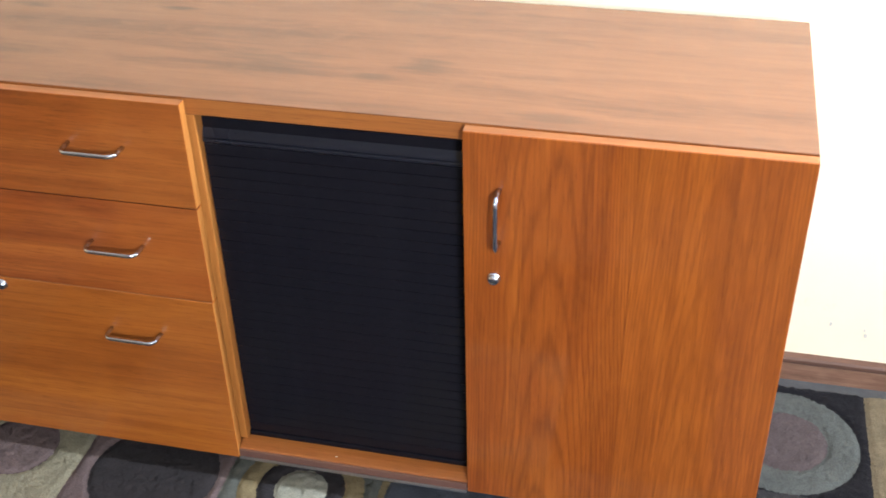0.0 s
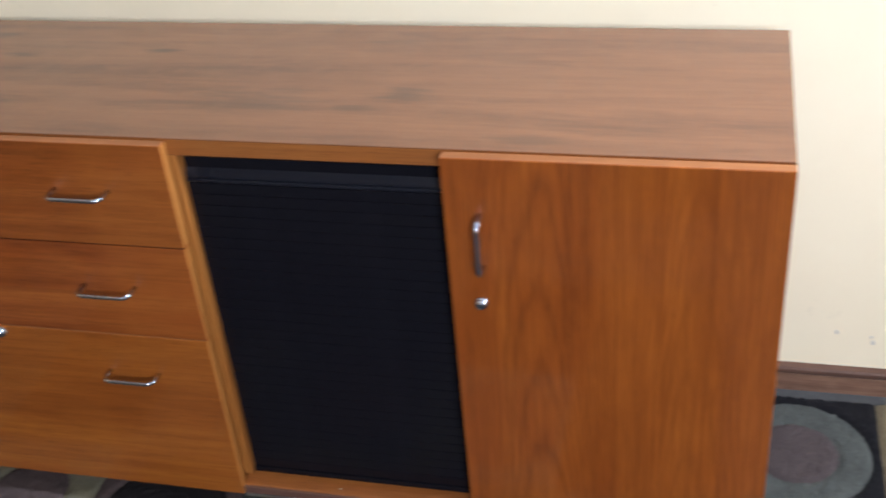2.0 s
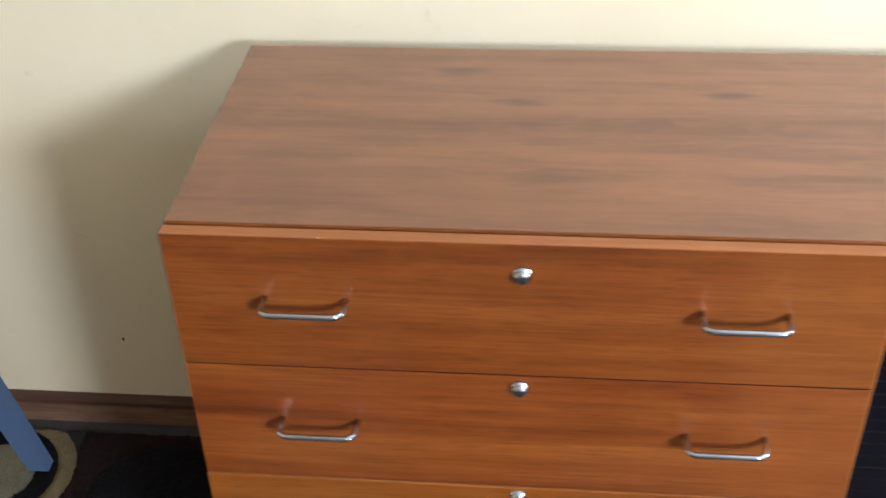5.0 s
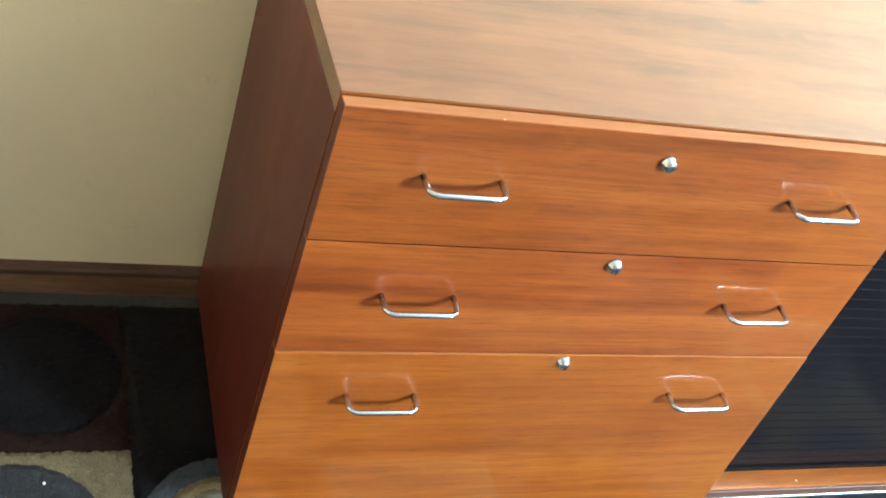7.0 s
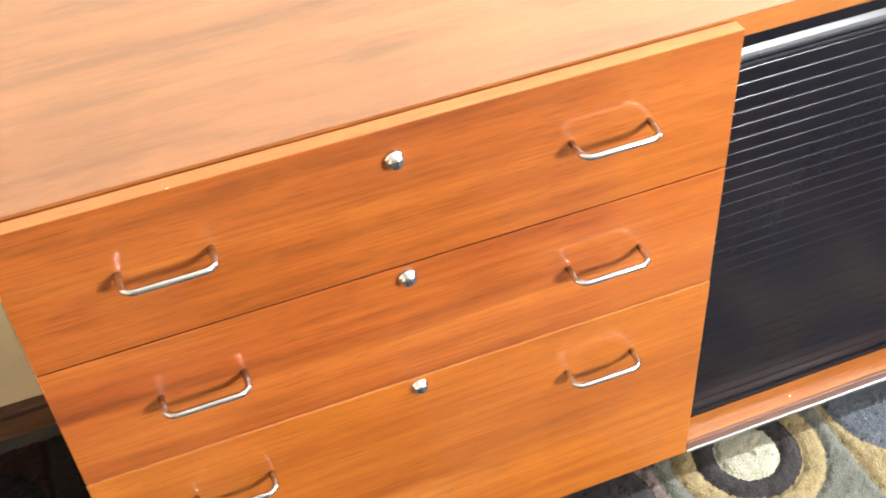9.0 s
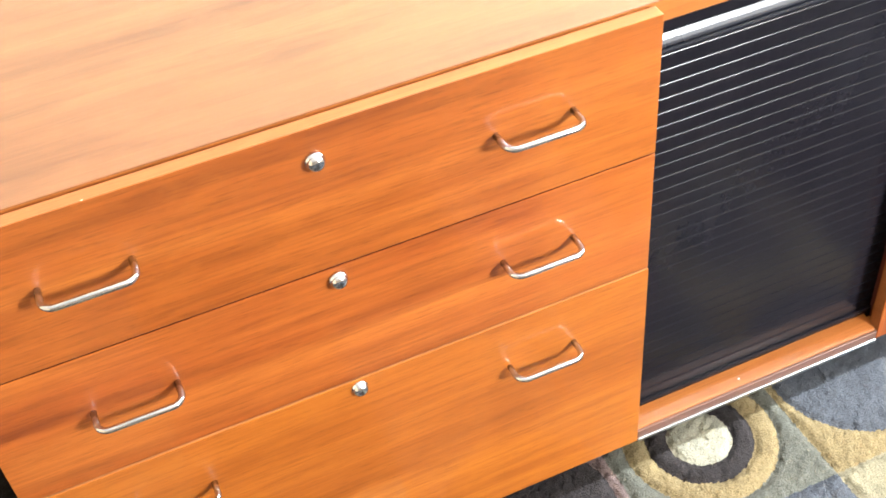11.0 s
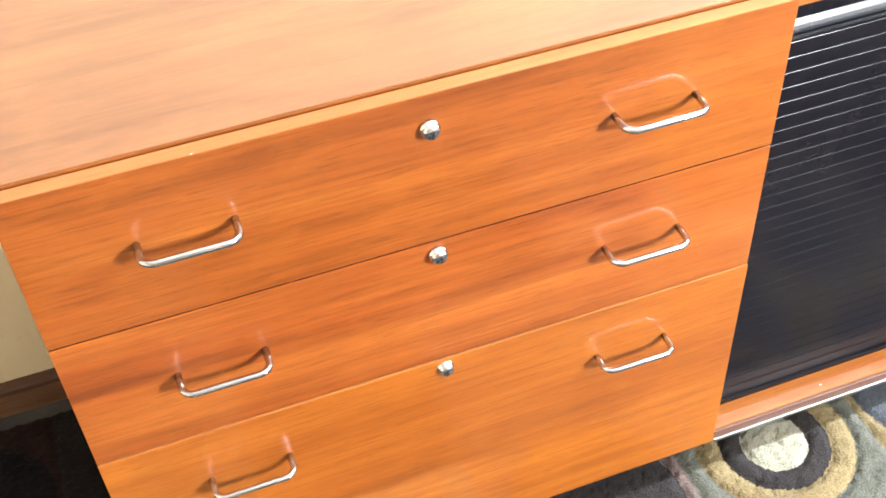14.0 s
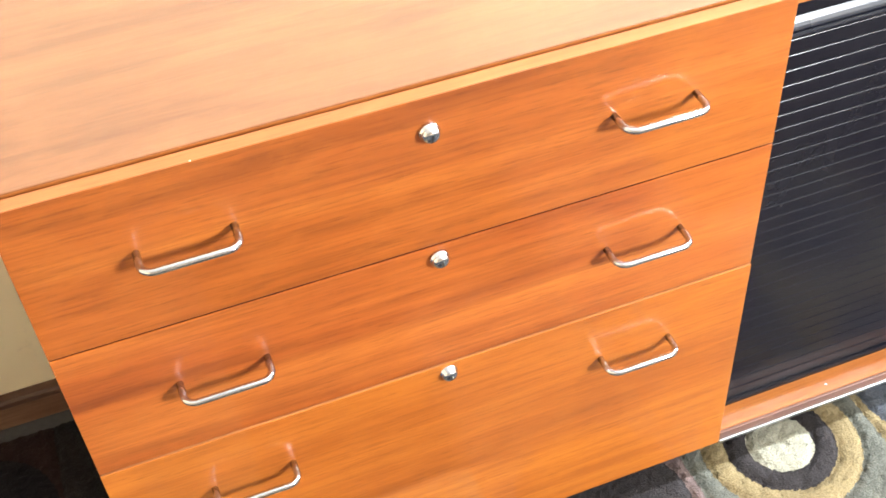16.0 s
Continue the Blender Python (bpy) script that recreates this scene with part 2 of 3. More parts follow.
# ---- building helpers ----
def box(bm, x0, x1, y0, y1, z0, z1, bevel=0.0, mats=None):
    """A box; mats maps 'x-', 'x+', 'y-', 'y+', 'z-', 'z+' to a material slot."""
    v = [bm.verts.new((x, y, z)) for x in (x0, x1) for y in (y0, y1) for z in (z0, z1)]
    quads = {"x-": (0, 1, 3, 2), "x+": (4, 6, 7, 5), "y-": (0, 4, 5, 1), "y+": (2, 3, 7, 6), "z-": (0, 2, 6, 4), "z+": (1, 5, 7, 3)}
    faces = []
    for key, q in quads.items():
        f = bm.faces.new([v[i] for i in q])
        f.material_index = (mats or {}).get(key, 0)
        faces.append(f)
    if bevel:
        edges = list({e for f in faces for e in f.edges})
        bmesh.ops.bevel(bm, geom=edges, offset=bevel, segments=2, profile=0.6, affect="EDGES", clamp_overlap=True)
    return bm


def profile(bm, pts, x0, x1):
    """An outline in y, z drawn out along x."""
    a = [bm.verts.new((x0, y, z)) for y, z in pts]
    b = [bm.verts.new((x1, y, z)) for y, z in pts]
    n = len(pts)
    for i in range(n):
        bm.faces.new((a[i], b[i], b[(i + 1) % n], a[(i + 1) % n]))
    bm.faces.new(list(reversed(b)))
    bm.faces.new(a)
    bmesh.ops.recalc_face_normals(bm, faces=bm.faces)
    return bm


def mesh_of(name, bm, mats, smooth=False):
    data = bpy.data.meshes.new(name)
    bm.to_mesh(data)
    bm.free()
    for m in (mats if isinstance(mats, (list, tuple)) else [mats]):
        data.materials.append(m)
    if smooth:
        for p in data.polygons:
            p.use_smooth = True
    return data


def place(name, data, parent, label="", at=(0, 0, 0)):
    ob = new(name, data)
    ob.parent = parent
    ob.location = at
    if label:
        tagged(ob, label)
    return ob


def part(name, bm, mats, parent, label="", smooth=False, base=BASE):
    """One mesh under a thing or a part, its points given in the room."""
    bmesh.ops.translate(bm, verts=bm.verts, vec=-base)
    return place(name, mesh_of(name, bm, mats, smooth), parent, label)


def structure(name, bm, mats, label=""):
    ob = new(name, mesh_of(name, bm, mats))
    return tagged(ob, label, "", "", "structure")


def tube(bm, pts, r, seg=14):
    """A round bar along points, with closed ends."""
    rings = []
    for i, p in enumerate(pts):
        a, b = pts[max(0, i - 1)], pts[min(len(pts) - 1, i + 1)]
        d = (Vector(b) - Vector(a)).normalized()
        up = Vector((0, 0, 1)) if abs(d.z) < 0.9 else Vector((0, 1, 0))
        s = d.cross(up).normalized()
        u = s.cross(d)
        rings.append([bm.verts.new(Vector(p) + r * (math.cos(k) * s + math.sin(k) * u)) for k in (2 * math.pi * j / seg for j in range(seg))])
    for a, b in zip(rings, rings[1:]):
        for j in range(seg):
            bm.faces.new((a[j], a[(j + 1) % seg], b[(j + 1) % seg], b[j]))
    bm.faces.new(list(reversed(rings[0])))
    bm.faces.new(rings[-1])
    bmesh.ops.recalc_face_normals(bm, faces=bm.faces)
    return bm


def lathe(bm, rings, seg=28):
    """Rings (radius, y) turned about the y axis."""
    made = []
    for r, y in rings:
        made.append([bm.verts.new((r * math.cos(k), y, r * math.sin(k))) for k in (2 * math.pi * j / seg for j in range(seg))])
    for a, b in zip(made, made[1:]):
        for j in range(seg):
            bm.faces.new((a[j], a[(j + 1) % seg], b[(j + 1) % seg], b[j]))
    bm.faces.new(made[0])
    bm.faces.new(list(reversed(made[-1])))
    bmesh.ops.recalc_face_normals(bm, faces=bm.faces)
    return bm


# ---- the room ----
TH = 0.12
structure("floor", box(bmesh.new(), LX - TH, RX + TH, FY - TH, BY + TH, -0.10, 0.0), M_FLOOR, "dark grey hard floor under the rug")
structure("ceiling", box(bmesh.new(), LX - TH, RX + TH, FY - TH, BY + TH, CZ, CZ + 0.1), M_CEIL, "plain white ceiling")
structure("wall_back", box(bmesh.new(), LX - TH, RX + TH, BY, BY + TH, 0, CZ), M_WALL, "cream painted plaster wall behind the credenza")
structure("wall_left", box(bmesh.new(), LX - TH, LX, FY, BY, 0, CZ), M_TAN, "unseen wall, tan to throw warm bounce light")


def wall_with_opening(name, axis, at, span, opening):
    """A wall of four blocks round a window opening. axis 'x': the wall stands at x = at."""
    s0, s1 = span
    a0, a1, z0, z1 = opening
    bm = bmesh.new()
    for u0, u1, w0, w1 in ((s0, a0, 0, CZ), (a1, s1, 0, CZ), (a0, a1, 0, z0), (a0, a1, z1, CZ)):
        if axis == "x":
            box(bm, at, at + TH, u0, u1, w0, w1)
        else:
            box(bm, u0, u1, at - TH, at, w0, w1)
    return structure(name, bm, M_FAR, "unseen wall with a window opening, brown to cut bounce light")


wall_with_opening("wall_right", "x", RX, (FY, BY), (-0.08, 0.04, 1.08, 2.22))
wall_with_opening("wall_front", "y", FY, (LX - TH, RX + TH), (2.14, 2.86, 1.61, 2.23))


def baseboard():
    """A low board with a dark capping strip along its top edge."""
    face, cap = [(BY - 0.016, 0.0), (BY - 0.016, 0.036), (BY - 0.0145, 0.038), (BY - 0.0005, 0.038), (BY - 0.0005, 0.0)], \
        [(BY - 0.0172, 0.0384), (BY - 0.0178, 0.041), (BY - 0.0168, 0.046), (BY - 0.013, 0.0490), (BY - 0.0005, 0.0500), (BY - 0.0005, 0.0384)]
    board = structure("baseboard", profile(bmesh.new(), face, LX, RX), M_BASEBOARD, "worn brown wooden baseboard along the wall")
    strip = new("cap_strip", mesh_of("cap_strip", profile(bmesh.new(), cap, LX, RX), M_CAP))
    strip.parent = board
    return board


baseboard()


def wall_chip(x, z, r, colour):
    """A flat flake of lost or dirty paint on the wall face."""
    bm = bmesh.new()
    pts = [(x + r * k * math.cos(a), z + 1.5 * r * k * math.sin(a)) for k, a in ((1 + 0.5 * math.sin(7 * j + 40 * x), j * math.pi / 5) for j in range(10))]
    front = [bm.verts.new((px, BY - 0.0012, pz)) for px, pz in pts]
    back = [bm.verts.new((px, BY + 0.001, pz)) for px, pz in pts]
    bm.faces.new(front)
    for j in range(10):
        bm.faces.new((front[j], back[j], back[(j + 1) % 10], front[(j + 1) % 10]))
    bmesh.ops.recalc_face_normals(bm, faces=bm.faces)
    ob = new("paint_chip", mesh_of("paint_chip", bm, colour))
    ob.parent = bpy.data.objects["wall_back"]
    return ob


M_CHIP = plain("chipped_plaster", (0.58, 0.52, 0.44), 0.9)
M_MARK = plain("dark_mark", (0.06, 0.05, 0.045), 0.9)
wall_chip(1.672, 0.105, 0.0032, M_CHIP)
wall_chip(1.668, 0.116, 0.0020, M_CHIP)
wall_chip(1.610, 0.122, 0.0024, M_CHIP)
wall_chip(-0.250, 0.166, 0.0018, M_MARK)
wall_chip(0.312, 0.749, 0.0009, M_MARK)


# ---- the rug ----
RUG_TOP = 0.010
# The dark dyes are deepened for the shade left of the credenza.
INK, CHAR, BLUE, GREEN = (0.007, 0.006, 0.007), (0.026, 0.022, 0.022), (0.060, 0.065, 0.076), (0.096, 0.096, 0.080)
TAN, CREAM, WHITE, MAUVE, BROWN = (0.185, 0.140, 0.072), (0.205, 0.182, 0.122), (0.255, 0.243, 0.188), (0.112, 0.080, 0.074), (0.016, 0.008, 0.007)
SX = (-0.580, -0.326, -0.072, 0.168, 0.420, 0.672, 0.922, 1.174, 1.426, 1.682, 1.936)
SY = (-1.530, -1.250, -0.970, -0.690, -0.408, -0.126, 0.145, 0.407)
# Cells left of the credenza are darkened: its shade is put into their dyes.
CELLS = {(0, 6): CHAR, (1, 6): BROWN, (2, 6): (0.011, 0.009, 0.009), (1, 5): (0.165, 0.138, 0.082), (2, 5): INK, (3, 5): CREAM, (4, 5): MAUVE, (5, 5): GREEN, (6, 5): TAN,
         (7, 5): GREEN, (3, 4): CHAR, (4, 4): GREEN, (5, 4): BLUE, (6, 4): CREAM, (8, 6): INK, (9, 6): (0.115, 0.088, 0.052), (8, 5): CHAR, (2, 4): TAN, (7, 6): MAUVE}
# The grey disc at x -0.212 carries the same shade in its colour.
DISCS = [(-0.438, 0.303, 0.122, TAN), (-0.438, 0.303, 0.095, INK), (-0.438, 0.303, 0.062, CREAM), (-0.180, 0.275, 0.102, INK),
         (-0.212, 0.020, 0.108, (0.048, 0.050, 0.058)), (0.044, 0.018, 0.113, BLUE), (0.040, 0.018, 0.083, TAN), (0.034, 0.033, 0.048, WHITE),
         (0.300, 0.000, 0.067, MAUVE), (0.552, -0.014, 0.106, CHAR), (0.798, -0.001, 0.102, TAN), (0.798, -0.001, 0.071, CHAR),
         (0.798, -0.001, 0.043, WHITE), (1.051, 0.017, 0.119, BLUE), (0.792, -0.249, 0.110, MAUVE), (1.058, -0.267, 0.105, BLUE),
         (1.549, 0.264, 0.119, (0.062, 0.063, 0.056)), (1.549, 0.264, 0.068, (0.058, 0.043, 0.041)), (1.811, 0.264, 0.064, INK)]
SHADES = (BLUE, TAN, CHAR, CREAM, GREEN, MAUVE)
for i in range(len(SX) - 1):
    for j in range(5):
        CELLS.setdefault((i, j), SHADES[(4 * i + 4 + (4 - j) * (2 * i * i + j + 1)) % 6])


def rug_material():
    m, t, b = material("tufted_wool_rug", 0.95)
    b.inputs["Sheen Weight"].default_value = 0.02
    b.inputs["Specular IOR Level"].default_value = 0.1
    tc = t.nodes.new("ShaderNodeTexCoord")
    fuzz = t.nodes.new("ShaderNodeTexNoise")
    fuzz.inputs["Scale"].default_value, fuzz.inputs["Detail"].default_value = 170.0, 2.0
    t.links.new(tc.outputs["Object"], fuzz.inputs["Vector"])
    off = t.nodes.new("ShaderNodeVectorMath")
    off.operation = "MULTIPLY_ADD"
    t.links.new(fuzz.outputs["Color"], off.inputs[0])
    off.inputs[1].default_value = (0.006, 0.006, 0.0)
    t.links.new(tc.outputs["Object"], off.inputs[2])
    s = t.nodes.new("ShaderNodeSeparateXYZ")
    t.links.new(off.outputs[0], s.inputs[0])
    px, py = math_node(t, "SUBTRACT", s.outputs[0], 0.003), math_node(t, "SUBTRACT", s.outputs[1], 0.003)

    def between(v, lo, hi):
        return math_node(t, "MULTIPLY", math_node(t, "GREATER_THAN", v, lo), math_node(t, "LESS_THAN", v, hi))

    cols = [between(px, SX[i], SX[i + 1]) for i in range(len(SX) - 1)]
    rows = [between(py, SY[i], SY[i + 1]) for i in range(len(SY) - 1)]
    col = mix(t, 0.0, BLUE, BLUE)
    for (i, j), c in CELLS.items():
        col = mix(t, math_node(t, "MULTIPLY", cols[i], rows[j]), col, c)
    for x, y, r, c in DISCS:
        dx, dy = math_node(t, "SUBTRACT", px, x), math_node(t, "SUBTRACT", py, y)
        d = math_node(t, "SQRT", math_node(t, "ADD", math_node(t, "MULTIPLY", dx, dx), math_node(t, "MULTIPLY", dy, dy)))
        col = mix(t, math_node(t, "LESS_THAN", d, r), col, c)
    tone = noise_tex(t, tc.outputs["Object"], 28.0, 3.0)
    tuft = noise_tex(t, tc.outputs["Object"], 420.0, 2.0)
    col = mix(t, 1.0, col, ramp(t, tone, [(0.3, 0.84), (0.7, 1.13)]), "MULTIPLY")
    col = mix(t, 1.0, col, ramp(t, tuft, [(0.3, 0.74), (0.7, 1.18)]), "MULTIPLY")
    t.links.new(col, b.inputs["Base Color"])
    bump(t, b, tuft, 0.9, 0.003)
    return m


def rug():
    """A tufted rug: pile heights vary tuft by tuft, and the pile is carved down along the seams of the pattern."""
    step = 0.004
    xs, ys = np.arange(-0.90, 2.10, step), np.concatenate((np.arange(-1.61, -0.40, 4 * step), np.arange(-0.396, 0.4071, step)))
    X, Y = np.meshgrid(xs, ys)
    rng = np.random.default_rng(5)
    Z = np.full_like(X, RUG_TOP) + rng.normal(0, 0.0010, X.shape)
    coarse = rng.normal(0, 1, (X.shape[0] // 3 + 2, X.shape[1] // 3 + 2))
    Z += 0.0003 * np.kron(coarse, np.ones((3, 3)))[: X.shape[0], : X.shape[1]]
    near = np.full_like(X, 1.0)
    for v in SX:
        near = np.minimum(near, np.abs(X - v))
    for v in SY:
        near = np.minimum(near, np.abs(Y - v))
    for x, y, r, c in DISCS:
        near = np.minimum(near, np.abs(np.hypot(X - x, Y - y) - r))
    Z -= 0.0045 * np.exp(-(near / 0.0048) ** 2)
    edge = np.minimum(np.minimum(X - xs[0], xs[-1] - X), np.minimum(Y - ys[0], ys[-1] - Y))
    Z = np.where(edge < 0.006, Z * 0.6, Z)
    Z = np.where(edge < step / 2, 0.0005, Z)
    h, w = X.shape
    X = X + rng.normal(0, 0.0006, X.shape)
    Y = Y + rng.normal(0, 0.0006, Y.shape)
    verts = np.column_stack((X.ravel(), Y.ravel(), Z.ravel()))
    i = (np.arange(h - 1)[:, None] * w + np.arange(w - 1)[None, :]).ravel()
    quads = np.column_stack((i, i + 1, i + w + 1, i + w))
    data = bpy.data.meshes.new("rug")
    data.from_pydata(verts.tolist(), [], quads.tolist())
    data.materials.append(rug_material())
    for p in data.polygons:
        p.use_smooth = True
    return tagged(new("rug", data), "tufted wool rug with circles in squares, grey, tan, cream and mauve", "rug")


the_rug = rug()
lint_bm = bmesh.new()
bmesh.ops.create_icosphere(lint_bm, subdivisions=1, radius=0.0022)
bmesh.ops.translate(lint_bm, verts=lint_bm.verts, vec=(-0.178, 0.094, 0.0125))
place("lint", mesh_of("lint", lint_bm, M_WHITE_FLECK), the_rug, "white lint")


# ---- the credenza ----
XL, XD, XO, XR = 0.027, 0.702, 1.070, 1.487
YC, YB = 0.020, 0.392
ZT, ZF, ZB = 0.6868, 0.6856, 0.061
S12, S23 = 0.5265, 0.368
credenza = new("credenza")
credenza.location = BASE
tagged(credenza, "long teak credenza with three drawers, black tambour and plain door", "credenza")


def handle_mesh():
    """A chrome bow pull, 84 mm wide, its feet at y 0 and its bar out in front."""
    r, half, out, bend = 0.0033, 0.0393, 0.0270, 0.011
    pts = [(-half, 0.0, 0), (-half, -out + bend, 0)]
    for k in range(1, 7):
        a = math.radians(15 * k)
        pts.append((-half + bend * (1 - math.cos(a)), -out + bend - bend * math.sin(a), 0))
    pts += [(-x, y, z) for x, y, z in reversed(pts)]
    bm = tube(bmesh.new(), pts, r)
    return mesh_of("handle", bm, M_CHROME, True)


def lock_mesh():
    """A round chrome lock with a domed face."""
    bm = lathe(bmesh.new(), [(0.0092, 0.0), (0.0093, -0.0016), (0.0090, -0.0030), (0.0083, -0.0036), (0.0078, -0.0058), (0.0068, -0.0078), (0.0052, -0.0090), (0.0034, -0.0096), (0.0012, -0.0098)])
    return mesh_of("lock", bm, M_CHROME, True)


HANDLE, LOCK = handle_mesh(), lock_mesh()
SLOT = mesh_of("keyhole", box(bmesh.new(), -0.0009, 0.0009, -0.0102, -0.0080, -0.0036, 0.0028), M_SLOT)


def add_lock(parent, x, z, turn=0.0):
    ob = place("lock", LOCK, parent, "chrome cylinder lock", (x - BASE.x, -BASE.y, z))
    slot = place("keyhole", SLOT, ob)
    slot.rotation_euler = (0, turn, 0)
    return ob


def add_handle(parent, x, z, upright=False):
    ob = place("handle", HANDLE, parent, "chrome bow handle", (x - BASE.x, -BASE.y, z))
    if upright:
        ob.rotation_euler = (0, radians(90), 0)
    return ob


def lathe_at(x, y, z, r):
    """A small flat blob lying at a place."""
    bm = bmesh.new()
    bmesh.ops.create_icosphere(bm, subdivisions=2, radius=1.0)
    for v in bm.verts:
        k = 1 + 0.35 * math.sin(5 * v.co.x + 3 * v.co.y)
        v.co = Vector((x + r * k * v.co.x, y + 0.6 * r * k * v.co.y, z + 0.3 * r * v.co.z))
    return bm


# Carcass: each board is a part. The front edges wear a lighter lipping.
FRONT = {"y-": 1}
part("top_panel", box(bmesh.new(), XL, XR, YC, YB, ZT - 0.025, ZT, 0.0012, FRONT), [M_TOP, M_RAIL], credenza, "stained teak top with dark water marks")
part("side_panel", box(bmesh.new(), XL, XL + 0.018, YC, YB, 0.054, ZT - 0.025, 0.0008, FRONT), [M_SHADED, M_EDGE], credenza, "red-brown teak side, darkened in colour for shade")
part("side_panel", box(bmesh.new(), XR - 0.018, XR, YC, YB, 0.054, ZT - 0.025, 0.0008, FRONT), [M_SHADED, M_EDGE], credenza, "red-brown teak side, darkened in colour for shade")
part("divider", box(bmesh.new(), XD - 0.009, XD + 0.009, YC, YB - 0.01, 0.0833, ZT - 0.025, 0.002), M_LIT_LIP, credenza, "upright teak divider, window light put into its edge colour")
part("divider", box(bmesh.new(), XO + 0.012, XO + 0.030, YC, YB - 0.01, 0.070, ZT - 0.025, 0.002, FRONT), [M_SHADED, M_EDGE], credenza)
part("bottom_panel", profile(bmesh.new(), [(YC, 0.0540), (YC, 0.0700), (YB - 0.006, 0.0700), (YB - 0.006, 0.0540)], XL + 0.018, XR - 0.018), M_RAIL, credenza, "teak bottom board")
part("back_panel", box(bmesh.new(), XL + 0.018, XR - 0.018, YB - 0.006, YB, 0.054, ZT - 0.025), M_SHADED, credenza)
part("front_rail", profile(bmesh.new(), [(0.0296, 0.0704), (0.0296, 0.0830), (0.0200, 0.0824), (0.0165, 0.0818), (0.0070, 0.0788), (0.0046, 0.0778), (0.0036, 0.0765), (0.0036, 0.0640), (0.0196, 0.0640), (0.0196, 0.0704)], XD + 0.0010, XO - 0.0010), M_RAIL, credenza, "worn teak rail with a sloping front below the shutter")
part("base_channel", box(bmesh.new(), XD + 0.0012, XO - 0.0012, -0.0004, 0.0032, 0.0630, 0.0762, 0.0008), M_DULL, credenza, "brown lacquered metal channel")
part("base_trim", box(bmesh.new(), XD + 0.0012, XO - 0.0012, -0.0022, YC - 0.001, 0.0578, 0.0626, 0.0012), M_STEEL, credenza, "bright steel strip under the front")
part("plinth", box(bmesh.new(), XL + 0.06, XR - 0.06, YC + 0.06, YB - 0.04, 0.0, 0.054), M_DARKIN, credenza, "dark recessed plinth")


def drawer(z0, z1, front, handle_z, lock_z, turn, proud=0.0):
    # Shaded teak on undersides, left ends and middle top edge paints the gaps dark.
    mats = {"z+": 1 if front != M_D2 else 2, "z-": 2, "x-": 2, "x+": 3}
    d = part("drawer", box(bmesh.new(), XL, XD, -proud, 0.0155, z0, z1, 0.0009, mats), [front, M_EDGE, M_SHADED, M_LIT_LIP], credenza)
    for x in (0.159, 0.571):
        add_handle(d, x, handle_z)
    add_lock(d, 0.365, lock_z, turn)
    part("drawer_box", box(bmesh.new(), XL + 0.03, XD - 0.02, 0.0155, 0.36, z0 + 0.012, z1 - 0.03), M_EDGE, d, "plain wooden drawer box")
    return d


d1 = drawer(S12 + 0.0009, ZF, M_D1, 0.614, 0.652, 0.2)
d2 = drawer(S23 + 0.0006, S12 - 0.0009, M_D2, 0.455, 0.511, -0.1)
d3 = drawer(ZB, S23 - 0.0006, M_D3, 0.298, 0.355, 0.1, 0.0018)
tagged(d1, "shallow teak drawer with two handles")
tagged(d2, "shallow reddish teak drawer with two handles")
tagged(d3, "deep paler teak file drawer with two handles")

door = part("door", box(bmesh.new(), XO, XR, 0.0, 0.0175, ZB, ZF, 0.0016, {"z+": 1, "z-": 1, "x-": 1, "x+": 1}), [M_DOOR, M_EDGE], credenza, "plain teak door with mirrored arched grain")
add_handle(door, 1.116, 0.568, True)
add_lock(door, 1.110, 0.471, 1.2)

# Tambour: black slats on a cloth, a broad pull at the top and a rail at the foot.
TY = 0.033
X0, X1 = XD + 0.009, XO + 0.012
tambour = part("tambour", box(bmesh.new(), X0, X1, TY + 0.006, TY + 0.009, 0.071, 0.650), M_BLACK, credenza, "closed black ribbed tambour shutter")
PITCH = 0.0174
half = PITCH / 2 - 0.0003
prof = [(0.006, -half), (0.0006, -half), (0.0, -half + 0.0006), (0.0, half - 0.0010), (0.0003, half - 0.0005), (0.0013, half - 0.0001), (0.0018, half), (0.006, half)]
SLAT = mesh_of("slat", profile(bmesh.new(), prof, X0 + 0.001 - 0.9, X1 - 0.001 - 0.9), M_BLACK, False)
z = 0.6138 - PITCH / 2
while z > 0.0985:
    place("slat", SLAT, tambour, "", (0.9 - BASE.x, TY - BASE.y, z))
    z -= PITCH
low = z + PITCH / 2
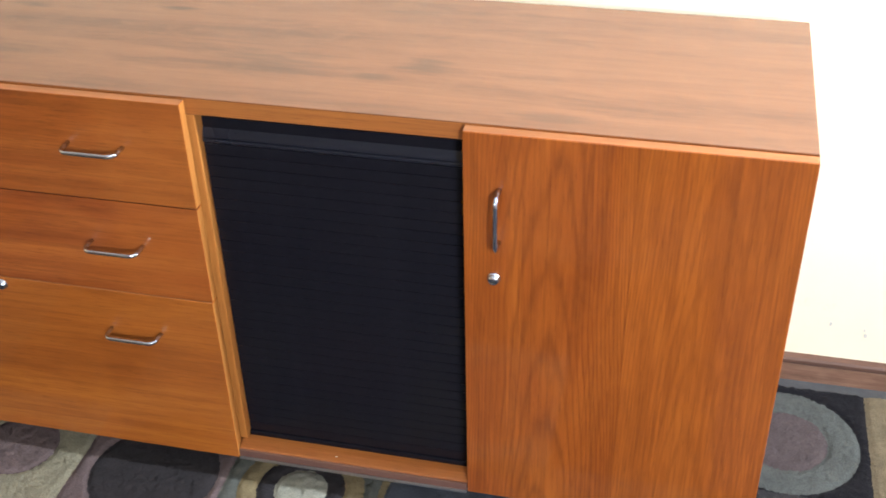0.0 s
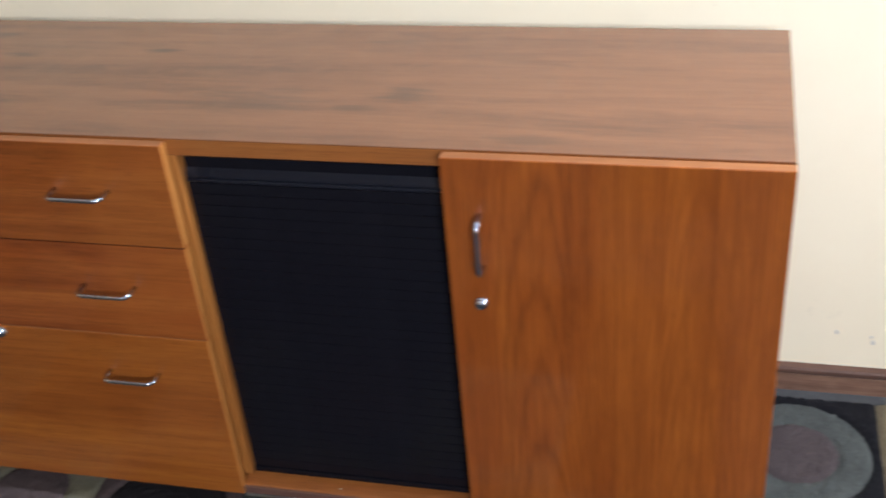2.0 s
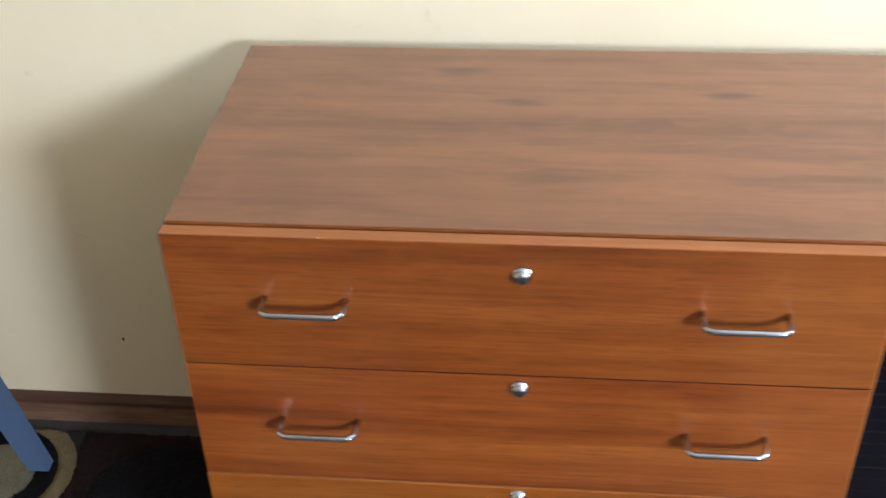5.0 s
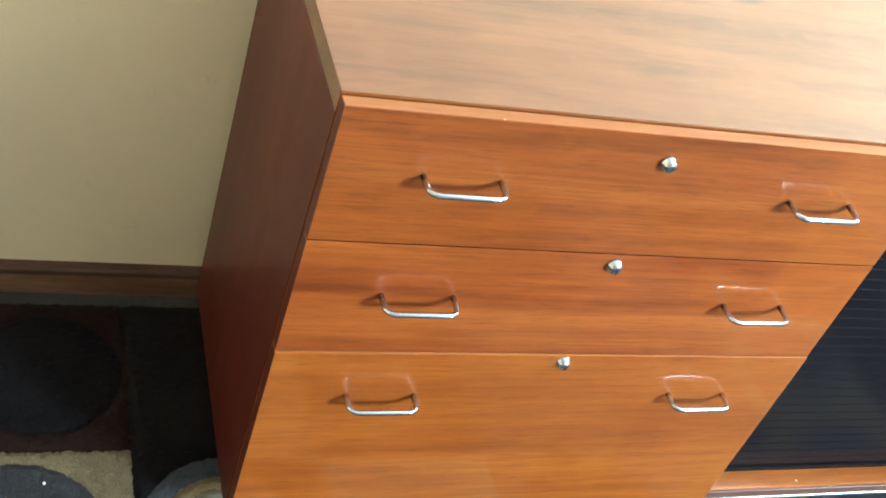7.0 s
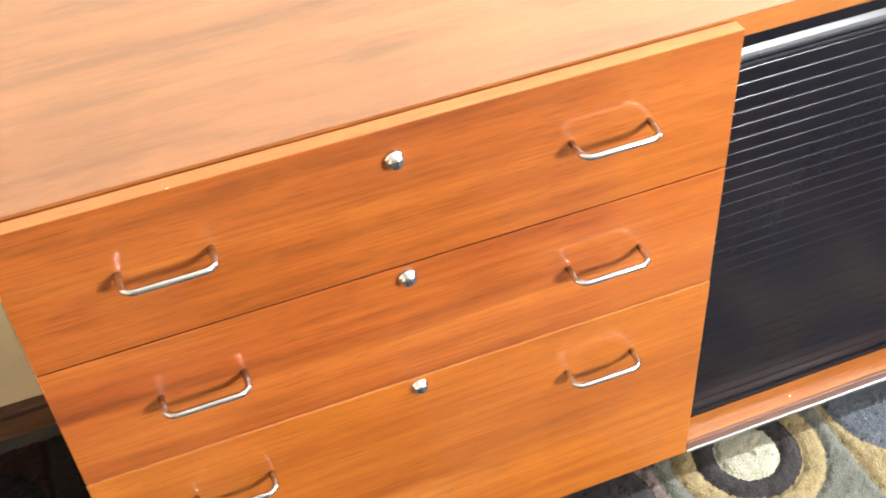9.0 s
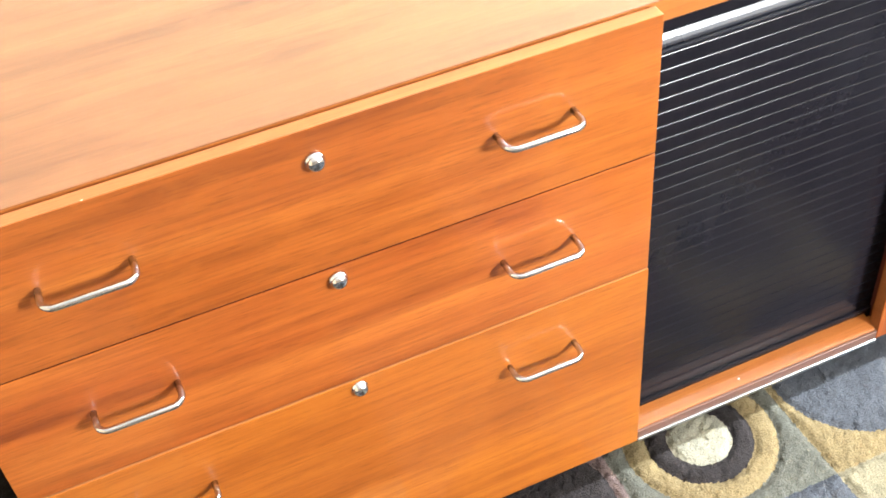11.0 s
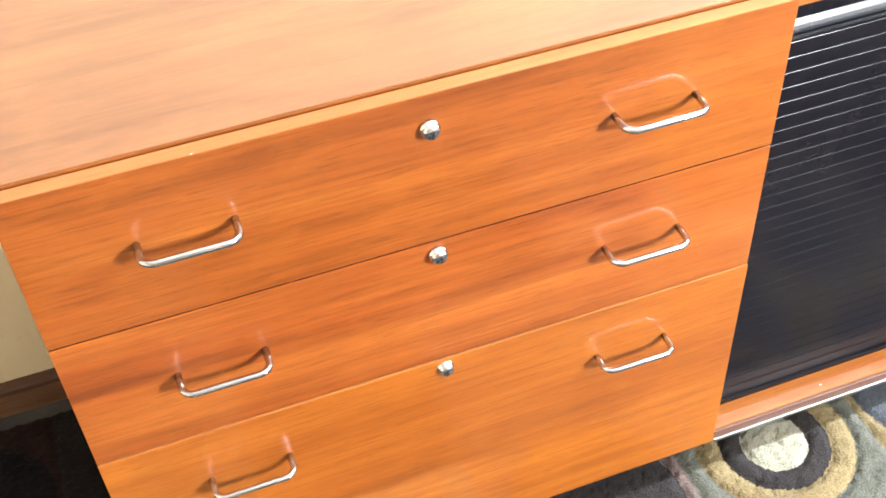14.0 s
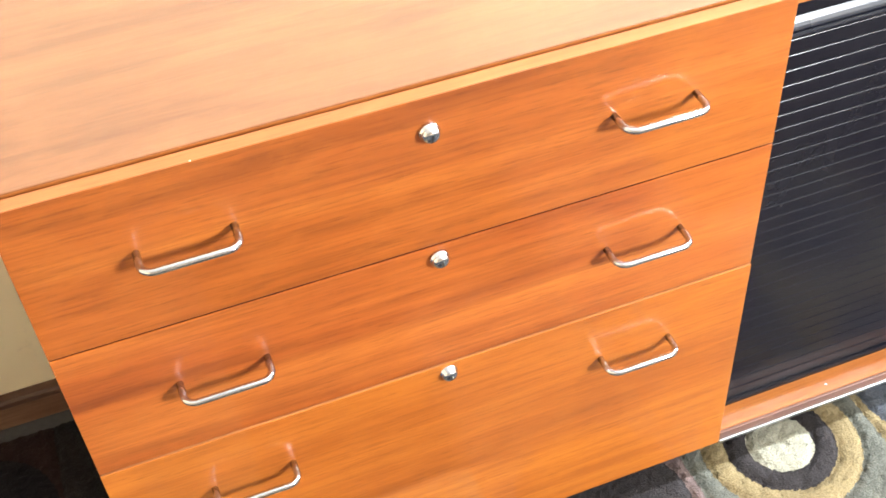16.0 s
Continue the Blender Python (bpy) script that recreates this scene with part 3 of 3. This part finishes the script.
pull = [(0.012, 0.6140), (0.0016, 0.6140), (0.0002, 0.6146), (-0.0008, 0.6158), (-0.0012, 0.6174), (-0.0008, 0.6188), (0.0004, 0.6198), (0.0028, 0.6202), (0.0030, 0.6216), (0.0006, 0.6220), (0.0003, 0.6230), (0.0012, 0.6255), (0.0028, 0.6290), (0.0048, 0.6325), (0.0072, 0.6362), (0.0078, 0.6376), (0.0080, 0.6500), (0.0120, 0.6500)]
part("pull_rail", profile(bmesh.new(), [(TY + y, zz) for y, zz in pull], X0, X1), M_PULL, tambour, "broad rounded black pull rail")
part("foot_rail", box(bmesh.new(), X0, X1, TY - 0.0030, TY + 0.008, 0.0706, low - 0.0008, 0.002), M_BLACK, tambour, "flat black rail")

# Paint flecks on the wood.
part("paint_fleck", lathe_at(0.860, 0.0120, 0.0806, 0.0017), M_WHITE_FLECK, credenza, "white paint fleck")
part("paint_fleck", lathe_at(0.178, 0.0012, ZF, 0.0010), M_CHIP, credenza)


# ---- the blue chair by the wall ----
def chair():
    """Only its slanting leg comes into view; seat and back stand past it."""
    at = Vector((-0.595, 0.145, 0.0))
    ob = new("chair")
    ob.location = at
    tagged(ob, "blue painted metal chair beside the credenza by the wall", "chair")
    for sx, sy in ((1, 1), (1, -1), (-1, 1), (-1, -1)):
        bm = bmesh.new()
        foot, head = Vector((at.x + 0.225 * sx, at.y + 0.175 * sy, 0.0105)), Vector((at.x + 0.155 * sx, at.y + 0.14 * sy, 0.43))
        rings = []
        for p, a in ((foot, 0.016), (head, 0.021)):
            rings.append([bm.verts.new((p.x + u * a, p.y + v * 0.011, p.z)) for u, v in ((-1, -1), (1, -1), (1, 1), (-1, 1))])
        for j in range(4):
            bm.faces.new((rings[0][j], rings[0][(j + 1) % 4], rings[1][(j + 1) % 4], rings[1][j]))
        bm.faces.new(list(reversed(rings[0])))
        bm.faces.new(rings[1])
        part("leg", bm, M_BLUE, ob, base=at)
    part("seat", box(bmesh.new(), at.x - 0.19, at.x + 0.19, at.y - 0.18, at.y + 0.18, 0.43, 0.452, 0.008), M_BLUE, ob, base=at)
    return ob


chair()
